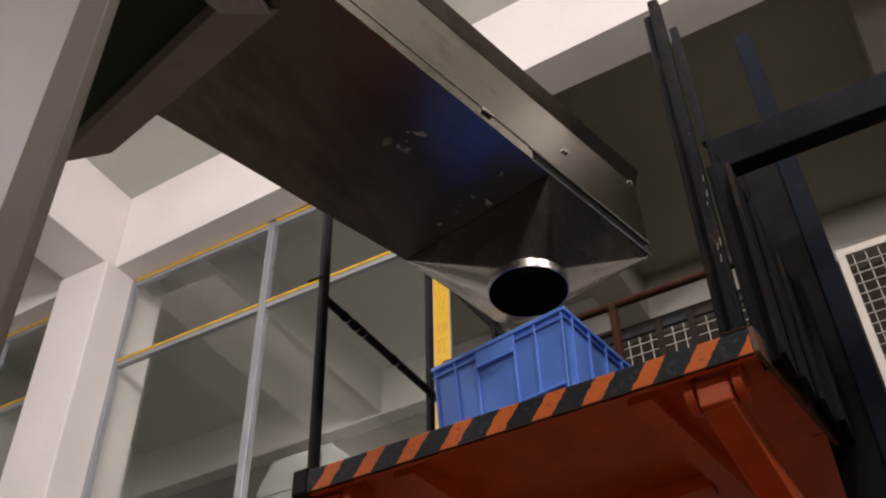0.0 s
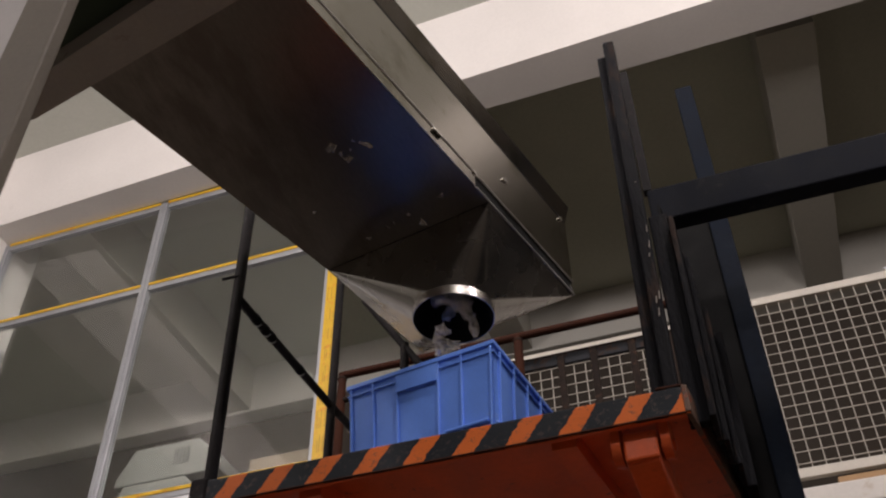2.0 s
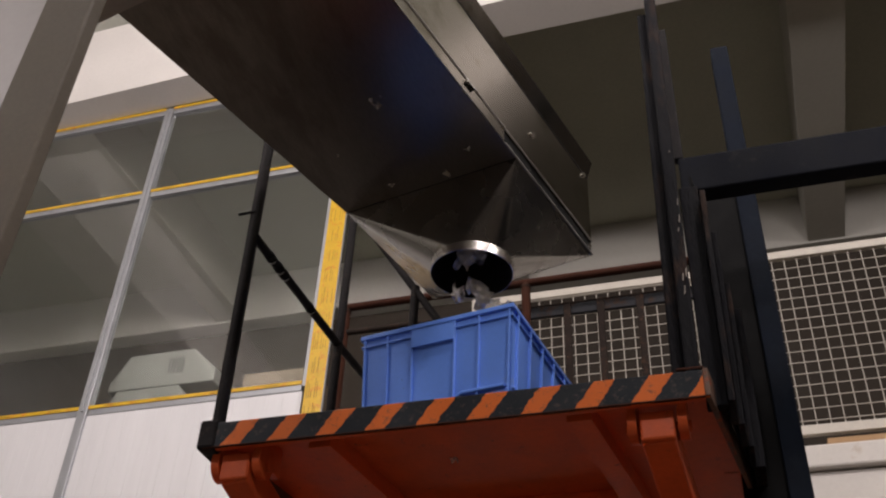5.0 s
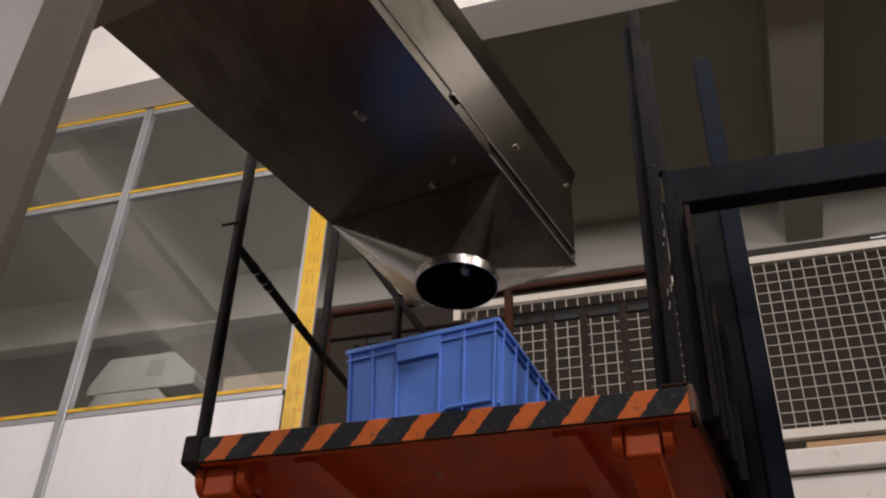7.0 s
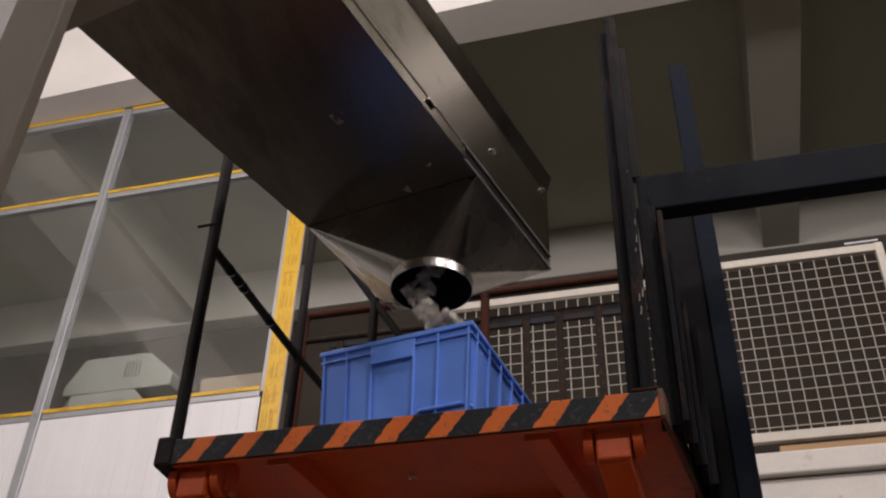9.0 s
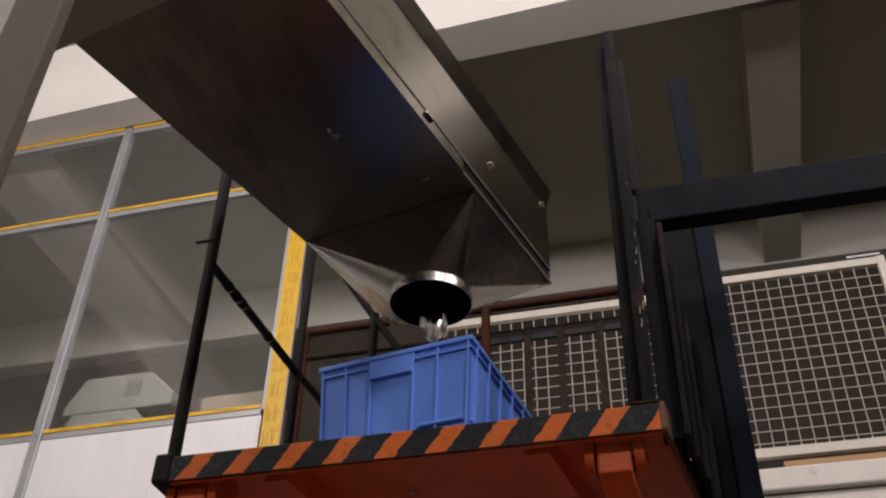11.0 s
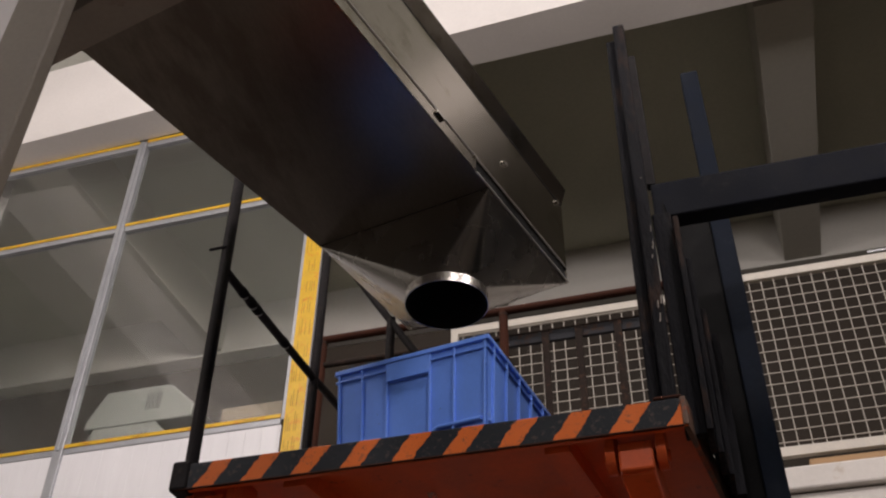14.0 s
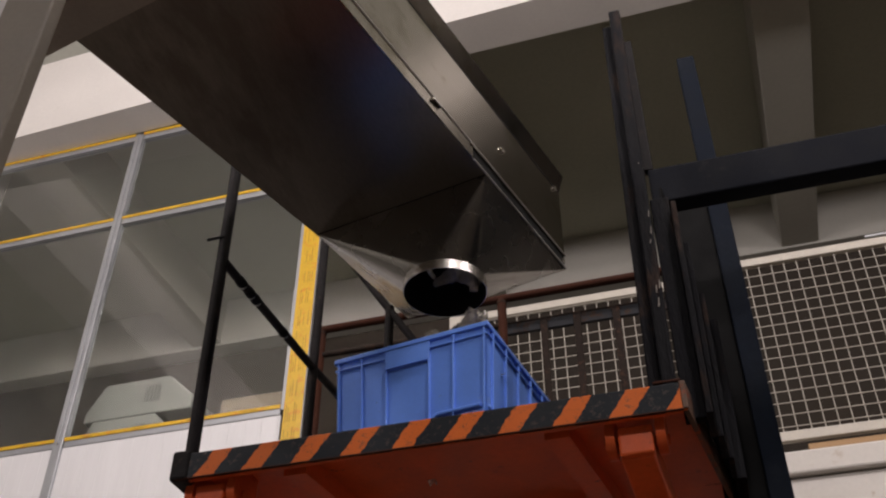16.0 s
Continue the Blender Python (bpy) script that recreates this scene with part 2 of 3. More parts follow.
# ---- hall ----
WY = 5.19
struct("floor", box(-9, 7, -12, 9.1, -0.2, 0), FLOOR, "worn dark brown factory floor")
# unseen end of the hall: lack of light is put into its dark colour
struct("wall_south", box(-9, 7, -12.2, -12, 0, 9), ROOM_DARK, "unseen hall wall, its unlit look put into a dark colour")
struct("wall_west", box(-9.2, -9, -12.2, WY, 0, 9), HALLGREY, "grey painted hall wall")
# unseen too; darkened so the funnel mirrors no bright wall
struct("wall_east", box(7, 7.2, -12.2, 10.2, 0, 9.2), ROOM_DARK, "unseen hall wall, its unlit look put into a dark colour")
struct("ceiling", box(-9, 7, -12, WY, 8.72, 8.92), CEILING, "grey painted concrete hall ceiling")
struct("beam_front", slab([(-9, 5.02), (7, 4.46), (7, 5.0), (-9, WY + 0.02)], 7.745, 8.72), PLASTER, "white plastered concrete beam over the window wall")
struct("beam_cross", box(-6.5, -5.95, -12, 4.91, 7.75, 8.72, 0.012), PLASTER, "white plastered cross beam at the column")
struct("column_1", box(-6.53, -5.90, 4.78, WY + 0.06, 0, 7.744, 0.015), PLASTER, "white plastered column with grey stains")
# column's part behind the glass; the dimness there is put into its grey
struct("pier_room", box(-6.54, -5.95, WY + 0.062, WY + 0.42, 3.66, 8.47, 0.012), HALLGREY, "rear of the column, greyed to look dim behind the glass")
struct("wall_mezzanine", box(-2.46, 7, WY - 0.12, WY + 0.1, 1.0, 3.695, 0.01), PARAPET, "scuffed white plastered wall below the upper floor")
# unseen addition: dark base that keeps the chute sheet's reflection dim
struct("plinth", box(-9, 7, WY - 0.12, WY + 0.1, 0, 0.998), ROOM_DARK, "added unseen dark base of the hall wall, dims the chute's reflection")
struct("ledge_mezzanine", box(-2.46, 7, WY - 0.17, WY + 0.1, 3.699, 3.83, 0.012), PARAPET, "scuffed white plastered ledge of the upper floor")
struct("floor_upper", box(-9, 7, WY + 0.101, 9.1, 3.45, 3.65), ROOM, "grey concrete floor of the upper storey")
struct("ceiling_room", box(-9, 7, WY + 0.022, 9.1, 8.48, 8.68), ROOM_CEILING, "dim grey concrete ceiling of the upper room")
struct("wall_room_north", box(-9, 7, 8.84, 9.04, 3.65, 8.478), ROOM_DARK, "dark brown wall at the back of the upper room")
struct("wall_room_west", box(-9.2, -9, WY, 9.04, 3.65, 8.478), ROOM_CEILING, "dim grey side wall of the upper room")
struct("beam_room_back", box(-9, 7, 8.60, 8.836, 7.83, 8.474, 0.01), ROOM_PALE, "pale beam along the back wall of the upper room")
for bx in (1.12, -2.17, -5.62):
    struct("beam_room", slab([(bx, WY + 0.03), (bx + 0.45, WY + 0.03), (bx + 0.50, 8.59), (bx + 0.14, 8.59)], 7.85, 8.476), ROOM_LIGHT, "pale concrete beam under the upper room's ceiling")

# lamps under the hall ceiling
def ceiling_light(x, y):
    t = thing("ceiling_light", x, y, 7.3, "white batten ceiling light with a lit tube", "ceiling light", "hall ceiling lights")
    part("batten", box(x - 0.75, x + 0.75, y - 0.08, y + 0.08, 7.30, 7.36, 0.005), PLASTER, t)
    part("hanger", rod((x - 0.5, y, 7.36), (x - 0.5, y, 8.72), 0.008), ALU, t)
    part("hanger", rod((x + 0.5, y, 7.36), (x + 0.5, y, 8.72), 0.008), ALU, t)
    part("tube", rod((x - 0.7, y, 7.27), (x + 0.7, y, 7.27), 0.022), TUBE, t, "glowing white lamp tube")
    lamp = bpy.data.lights.new("light", "POINT")
    lamp.shadow_soft_size, lamp.energy, lamp.color = 0.22, LAMP_POWER, (1.0, 0.90, 0.89)
    ob = new("light", lamp)
    ob.matrix_basis = pose(x, y, 7.0)


LAMP_POWER = 292
for lx, ly in ((-3.2, 0.2), (1.4, 0.2), (5.2, 0.2), (-5.4, -4.6), (-0.4, -4.6), (4.0, -4.6)):
    ceiling_light(lx, ly)


# ---- window wall ----
def window_wall():
    y0, y1 = WY - 0.03, WY + 0.03
    zs, zm, zt = 4.652, 6.705, 7.72
    w = tagged(new("window_1"), "grey aluminium window wall with yellow protective film", kind="structure")
    for x, wd in ((-7.7, 0.07), (-5.90, 0.06), (-4.20, 0.075), (-2.47, 0.07)):
        post = part("mullion", box(x - wd / 2, x + wd / 2, y0 - 0.012, y1, 1.0 if x == -4.20 else zs, zt, 0.006), ALU, w)
        part("mullion_bead", box(x - 0.008, x + 0.008, y0 - 0.022, y0 - 0.0125, zs, zt, 0.002), ALU, post)
    spans = [(-8.95, -7.74), (-7.66, -6.56), (-5.87, -4.24), (-4.16, -2.51)]
    for a, b in spans:
        for z, h in ((zs, 0.052), (zm, 0.055), (zt - 0.03, 0.055)):
            part("transom", box(a, b, y0, y1, z - h / 2, z + h / 2, 0.006), ALU, w)
            strip = part("film_strip", box(a, b, y0 - 0.008, y0 - 0.002, z + h / 2 - 0.006, z + h / 2 + 0.022, 0.001), YELLOW, w, "yellow protective film strip with print")
            if z != zt - 0.03:
                x = a + 0.12
                while x < b - 0.2:
                    part("print_bar", box(x, x + 0.10, y0 - 0.0105, y0 - 0.0085, z + h / 2 + 0.004, z + h / 2 + 0.010), YELLOW_INK, strip)
                    x += 0.42
        for za, zb in ((zs + 0.03, zm - 0.03), (zm + 0.03, zt - 0.06)):
            g = part("pane", box(a, b, WY - 0.003, WY + 0.003, za, zb), GLASS, w, "dim reflecting window pane")
            g.visible_shadow = False
    part("film_strip", box(-5.934, -5.918, y0 - 0.020, y0 - 0.0125, zs, zt, 0.001), YELLOW, w, "yellow protective film strip")
    # film-wrapped end post
    film = part("film_post", box(-2.47, -2.335, y0 - 0.032, y0 - 0.024, 3.0, zt, 0.002), YELLOW, w, "broad yellow film on the end post")
    rnd = random.Random(5)
    z = 3.4
    while z < 6.9:
        for c in (-2.452, -2.437, -2.422, -2.395, -2.38, -2.362):
            if rnd.random() < 0.75:
                hgt = 0.05 + 0.1 * rnd.random()
                part("print_bar", box(c, c + 0.0035, y0 - 0.0345, y0 - 0.0325, z, z + hgt), YELLOW_INK, film)
        z += 0.19
    part("end_trim", box(-2.334, -2.328, y0 - 0.031, y0 - 0.012, 3.0, zt, 0.002), ALU, w)
    # ribbed white panels below the sill
    x = -9.0
    while x < -2.5:
        xe = min(x + 0.118, -2.505)
        if not (-4.25 < x + 0.06 < -4.15):
            part("panel", box(x + 0.0004, xe + 0.0016, WY - 0.022, WY + 0.02, 1.0, zs - 0.0265, 0.0012), PANEL, w)
        x += 0.12


window_wall()


# ---- upper floor: mesh guard and things behind the glass ----
def mesh_guard(span):
    y = WY - 0.02
    x0, x1, z0, z1, pitch, first = span
    t = thing("mesh_panel", (x0 + x1) / 2, y, 3.83, "cream framed welded wire mesh guard panel", "mesh panel", "mesh guard panels")
    part("frame_rail", box(x0, x1, y - 0.02, y + 0.02, z1 - 0.055, z1, 0.005), CREAM, t)
    part("frame_rail", box(x0, x1, y - 0.02, y + 0.02, z0 - 0.03, z0 + 0.03, 0.005), CREAM, t)
    for x in (x0, x1 - 0.05):
        part("frame_stile", box(x, x + 0.05, y - 0.021, y + 0.021, 3.832, z1 + 0.004, 0.005), CREAM, t)
    wv = mesh_of("wire", rod((0, 0, z0), (0, 0, z1 - 0.03), 0.0029, 8), CREAM)
    wh = mesh_of("wire", rod((x0 + 0.03, 0, 0), (x1 - 0.03, 0, 0), 0.0029, 8), CREAM)
    x = first
    while x < x1 - 0.06:
        o = new("wire", wv)
        o.parent, o.matrix_parent_inverse = t, t.matrix_basis.inverted()
        o.matrix_basis = pose(x, y, 0)
        x += pitch
    z = z0 + 0.06
    while z < z1 - 0.06:
        o = new("wire", wh)
        o.parent, o.matrix_parent_inverse = t, t.matrix_basis.inverted()
        o.matrix_basis = pose(0, y - 0.008, z)
        z += pitch
    if x1 > 1:
        part("latch", box(x1 - 0.22, x1 - 0.02, y - 0.03, y - 0.021, z1 + 0.006, z1 + 0.022, 0.003), ALU, t, "grey metal latch")


mesh_guard((-1.33, 0.33, 3.99, 5.17, 0.0755, -1.25))
mesh_guard((0.375, 1.565, 3.985, 5.235, 0.0755, 0.465))
tagged(part("timber_plank", box(0.715, 1.35, WY - 0.15, WY - 0.045, 3.832, 3.87, 0.004), WOOD), "plain timber plank lying on the white ledge", "plank")


def shelf_things():
    t = thing("work_table", -3.8, 5.75, 3.65, "dark work table behind the window", "table")
    part("tabletop", box(-4.75, -2.6, 5.42, 6.15, 4.61, 4.65, 0.004), ROOM, t)
    for x in (-4.7, -2.65):
        for y in (5.46, 6.1):
            part("leg", box(x - 0.02, x + 0.02, y - 0.02, y + 0.02, 3.65, 4.61), BLACK, t)

    def housing(x0, x1, z0, z1, slope):
        b = thing("equipment_housing", (x0 + x1) / 2, 5.7, z0, "pale grey plastic equipment housing with vent slits", "equipment box", "stacked grey housings")
        bm = bmesh.new()
        pts = [(x0, z0), (x1, z0), (x1, z0 + (z1 - z0) * 0.35), (x1 - slope, z1), (x0 + slope * 0.6, z1), (x0, z0 + (z1 - z0) * 0.25)]
        front = [bm.verts.new((x, 5.5, z)) for x, z in pts]
        back = [bm.verts.new((x, 5.95, z)) for x, z in pts]
        bm.faces.new(front), bm.faces.new(back[::-1])
        for i in range(6):
            bm.faces.new((front[i], back[i], back[(i + 1) % 6], front[(i + 1) % 6]))
        bmesh.ops.bevel(bm, geom=bm.edges[:], offset=0.012, segments=2, affect="EDGES", profile=0.5)
        part("case", bm, GREYBOX, b)
        for k in range(5):
            x = x0 + (x1 - x0) * 0.55 + k * 0.028
            part("vent_slit", box(x, x + 0.012, 5.494, 5.499, z0 + (z1 - z0) * 0.35, z0 + (z1 - z0) * 0.78), SLIT, b)

    housing(-4.36, -3.48, 4.65, 5.015, 0.22)
    housing(-4.31, -3.41, 5.015, 5.325, 0.22)
    c = thing("cardboard_box", -3.0, 5.7, 4.65, "closed brown cardboard box on the table", "box")
    part("carton", box(-3.16, -2.62, 5.5, 5.9, 4.65, 5.03, 0.004), CARD, c)
    part("tape", box(-3.162, -2.618, 5.67, 5.73, 5.0305, 5.032), YELLOW_INK, c)


shelf_things()


# ---- rust-brown railing behind the lift ----
def rust_railing():
    y = 3.30
    t = thing("steel_railing", -0.6, y, 0, "rust-brown welded steel railing with dark flat bars", "railing")
    part("top_rail", rod((-1.41, y, 3.88), (0.36, y, 3.885), 0.019), RUST, t)
    part("mid_rail", rod((-1.40, y, 3.742), (-0.56, y, 3.742), 0.014), DARK_RUST, t)
    for x in (-1.40, -0.555, 0.33):
        part("post", rod((x, y, 0), (x, y, 3.88), 0.02), RUST, t)
        part("weld_bead", rod((x, y, 3.855), (x, y, 3.864), 0.0225), DARK_RUST, t)
    part("back_band", box(-1.3, 0.36, y + 0.08, y + 0.10, 3.748, 3.80, 0.003), SLATE, t, "blue-grey flat band")
    part("band_edge", rod((-1.3, y + 0.09, 3.808), (0.36, y + 0.09, 3.808), 0.008), DARK_RUST, t)
    for x in (-1.25, -1.05, -0.388, -0.242, -0.073, 0.10, 0.27):
        part("bar", box(x - 0.016, x + 0.016, y + 0.07, y + 0.079, 0.0, 3.80, 0.002), DARK_RUST, t)
    part("foot_rail", rod((-1.40, y, 0.3), (0.35, y, 0.3), 0.014), RUST, t)


rust_railing()


# ---- scissor lift ----
DX0, DX1, DY0, DY1, DZ = -1.103, 0.190, 1.83, 3.19, 2.482


def skewed(x0, x1, y0, y1, z0, z1):
    """A plate whose sides run along the lift, a little off square to its front edge."""
    k = 0.13
    d0, d1 = k * (y0 - DY0), k * (y1 - DY0)
    return slab([(x0 + d0, y0), (x1 + d0, y0), (x1 + d1, y1), (x0 + d1, y1)], z0, z1)


def scissor_lift():
    t = thing("scissor_lift", -0.52, 2.4, 0, "orange scissor lift table with hazard striped deck edge and black rails", "scissor lift")
    part("deck_plate", skewed(DX0 + 0.01, DX1 - 0.01, DY0 + 0.012, DY1, DZ - 0.012, DZ), BLACK, t, "dark worn steel deck plate")
    part("deck_underside", skewed(DX0 + 0.012, DX1 - 0.012, DY0 + 0.014, DY1 - 0.01, DZ - 0.020, DZ - 0.0125), ORANGE, t, "orange deck underside")
    part("front_edge", box(DX0, DX1, DY0, DY0 + 0.011, DZ - 0.073, DZ - 0.002, 0.003), HAZARD, t, "scuffed orange and black hazard striped edge")
    part("edge_wear", box(DX0 + 0.01, DX1 - 0.01, DY0 - 0.0015, DY0 + 0.004, DZ - 0.0745, DZ - 0.0705, 0.0008), RUST, t, "bare worn lower edge")
    part("corner_cap", box(DX1 - 0.012, DX1 + 0.002, DY0 - 0.002, DY0 + 0.0112, DZ - 0.072, DZ + 0.001, 0.003), WORN, t, "worn bare corner")
    part("edge_lip", box(DX0 + 0.012, DX1 - 0.012, DY0 + 0.0115, DY0 + 0.024, DZ - 0.073, DZ - 0.066), ORANGE, t)
    for x in (DX0, DX1 - 0.012):
        part("side_edge", skewed(x, x + 0.012, DY0 + 0.0115, DY1, DZ - 0.073, DZ + 0.002), WORN, t, "worn bare side edge")
    part("rear_edge", skewed(DX0 + 0.0125, DX1 - 0.0125, DY1 - 0.009, DY1 + 0.003, DZ - 0.073, DZ - 0.021), ORANGE, t)
    for x in (-0.13, -0.80):
        part("rib", skewed(x - 0.03, x + 0.03, DY0 + 0.062, DY1 - 0.02, DZ - 0.07, DZ - 0.0205), ORANGE, t)
    part("cross_rib", box(-0.70, -0.10, 2.39, 2.45, DZ - 0.066, DZ - 0.0205, 0.004), ORANGE, t)
    # hinge lugs and arms, five crossed pairs down to the base
    for side, x in (("r", 0.062), ("l", -1.010)):
        for dx in (-0.058, 0.058):
            bm = rod((x + dx - 0.011, DY0 + 0.075, DZ - 0.095), (x + dx + 0.011, DY0 + 0.075, DZ - 0.095), 0.042, 22)
            box(x + dx - 0.0105, x + dx + 0.0105, DY0 + 0.036, DY0 + 0.16, DZ - 0.10, DZ - 0.0205, 0.003, bm)
            part("hinge_lug", bm, ORANGE, t, smooth=True)
        part("hinge_pin", rod((x - 0.076, DY0 + 0.085, DZ - 0.10), (x + 0.076, DY0 + 0.085, DZ - 0.10), 0.014), ORANGE, t)
        part("arm_head", box(x - 0.040, x + 0.040, DY0 + 0.035, DY0 + 0.11, DZ - 0.150, DZ - 0.078, 0.006), ORANGE, t)
        top, step = DZ - 0.115, 0.44
        for k in range(5):
            za, zb = top - step * k, top - step * (k + 1)
            # unseen lower arms get dark brown as shade, to weaken their red reflection
            part("arm", beam((x, DY0 + 0.06, za), (x + 0.12, DY1 - 0.06, zb), 0.078, 0.085, 0.006), ORANGE if k < 1 else RUST, t)
            xi = x + (-0.088 if side == "r" else 0.088)
            part("arm", beam((xi + 0.12, DY1 - 0.06, za), (xi, DY0 + 0.06, zb), 0.06, 0.085, 0.006), ORANGE if k < 1 else RUST, t)
    part("base_frame", box(DX0, DX1 + 0.1, DY0, DY1, 0.0, 0.14, 0.01), BLACK, t)
    # rail on the far-left side
    xr = -1.130
    part("rail_socket", box(DX0 - 0.008, DX0 + 0.045, DY0 - 0.004, DY0 + 0.10, DZ - 0.075, DZ + 0.008, 0.008), BLACK, t, "black painted corner socket")
    part("rail_post", rod((xr + 0.03, DY0 + 0.06, DZ), (xr, 1.95, DZ + 0.04), 0.02), BLACK, t)
    part("rail_post", rod((xr, 1.95, DZ - 0.02), (xr - 0.024, 1.95, 4.00), 0.0185), BLACK, t)
    part("rail_post", rod((-1.100, 2.60, DZ - 0.02), (-1.100, 2.60, 4.00), 0.0165), BLACK, t)
    bm = bmesh.new()
    tri = [(xr - 0.01, DZ), (xr + 0.062, DZ), (xr + 0.012, DZ + 0.06), (xr - 0.01, DZ + 0.075)]
    fr, bk = [bm.verts.new((x, 1.935, z)) for x, z in tri], [bm.verts.new((x, 1.965, z)) for x, z in tri]
    bm.faces.new(fr), bm.faces.new(bk[::-1])
    for i in range(4):
        bm.faces.new((fr[i], bk[i], bk[(i + 1) % 4], fr[(i + 1) % 4]))
    part("rail_gusset", bm, BLACK, t)
    mid = part("mid_rail", rod((xr, 1.95, 3.203), (-1.100, 2.60, 3.203), 0.0145), BLACK, t)
    part("mid_rail", rod((-1.100, 2.60, 3.203), (-1.06, 3.1, 3.203), 0.0145), BLACK, t)
    part("top_rail", rod((xr - 0.024, 1.95, 4.00), (-1.100, 2.60, 4.00), 0.0165), BLACK, t)
    part("clip", rod((xr - 0.008, 1.935, 3.30), (xr - 0.060, 1.92, 3.285), 0.005), BLACK, t)
    for f in (0.16, 0.25, 0.31, 0.62):
        p = Vector((xr, 1.95, 3.203)).lerp(Vector((-1.100, 2.60, 3.203)), f)
        part("weld", rod(p - Vector((0.0, 0.012, 0)), p + Vector((0, 0.012, 0)), 0.0165), DARK, mid)
        part("tape_band", rod(p + Vector((0.0, 0.016, 0)), p + Vector((0, 0.021, 0)), 0.0152), TAPE, mid, "pale tape band")
    # rear rail post with its brace
    part("rail_post", rod((-0.825, 2.62, DZ - 0.02), (-0.825, 2.62, 3.43), 0.0165), BLACK, t)
    part("brace", rod((-1.00, 2.62, 3.69), (-0.70, 2.62, 3.22), 0.014), BLACK, t)
    # guard posts at the far right corner
    post = part("guard_post", beam((0.156, DY0 + 0.03, DZ), (0.168, DY0 + 0.03, 3.84), 0.034, 0.042, 0.005, up=(0, 1, 0)), MAST, t, "rough black painted post, rust at its foot")
    part("guard_bar", beam((0.122, DY0 + 0.05, DZ), (0.139, DY0 + 0.05, 3.80), 0.030, 0.03, 0.004, up=(0, 1, 0)), MAST, t)
    part("guard_bar", beam((0.136, DY0 + 0.075, DZ), (0.155, DY0 + 0.075, 3.65), 0.034, 0.03, 0.003, up=(0, 1, 0)), MAST, t)
    rnd = random.Random(21)
    for k in range(9):
        z = 2.60 + 0.66 * rnd.random()
        x = 0.156 + 0.012 * (z - DZ) / 1.36 + 0.013 - 0.012 * rnd.random()
        hgt = 0.004 + 0.022 * rnd.random()
        part("paint_chip", beam((x, DY0 + 0.0085, z), (x + 0.002, DY0 + 0.0085, z + hgt), 0.0015 + 0.002 * rnd.random(), 0.002, 0.0, up=(0, 1, 0)), CHIP, post, "bare metal paint chip")
    part("foot_plate", box(0.118, 0.184, DY0 + 0.008, DY0 + 0.052, DZ + 0.0045, DZ + 0.014, 0.004), RUST, t, "rusty welded foot plate")
    part("guard_bar", beam((0.202, 1.92, DZ - 0.06), (0.204, 1.92, 3.1), 0.05, 0.03, 0.003, up=(0, 1, 0)), MAST, t)
    rnd = random.Random(8)
    for k in range(9):
        y = DY0 + 0.10 + 0.12 * k
        w = 0.012 + 0.016 * rnd.random()
        x = DX1 + 0.032 + 0.13 * (y - DY0)
        part("guard_bar", beam((x, y, DZ - 0.07), (x + 0.004, y, 2.86 + 0.2 * rnd.random()), w, 0.122, 0.003, up=(0, 1, 0)), MAST, t)


scissor_lift()


# ---- blue-black steel portal beside the lift ----
def portal():
    t = thing("steel_portal", 1.0, 2.1, 0, "blue-black painted steel portal frame beside the lift", "steel frame")
    part("crossbar", box(0.185, 2.1, 1.99, 2.05, 3.156, 3.287, 0.006), NAVY, t)
    part("post", box(0.345, 0.405, 2.33, 2.41, 0, 4.10, 0.004), POST_BLUE, t)
    part("post", box(1.95, 2.06, 2.051, 2.17, 0, 4.0, 0.005), NAVY, t)
    part("mast_plate", slab([(0.208, 1.92), (0.216, 1.92), (0.246, 2.159), (0.238, 2.159)], DZ + 0.02, 3.15), DARK, t, "black steel mast plate")
    part("end_bar", box(0.176, 0.202, 1.992, 2.02, 3.288, 3.86, 0.003), BLACK, t)
    part("side_plate", box(0.232, 0.347, 2.345, 2.36, 0, 3.50, 0.003), DARK, t, "black steel plate")
    part("side_plate", box(0.186, 0.2315, 2.345, 2.36, DZ - 0.02, 3.50, 0.003), DARK, t, "black steel plate")


portal()


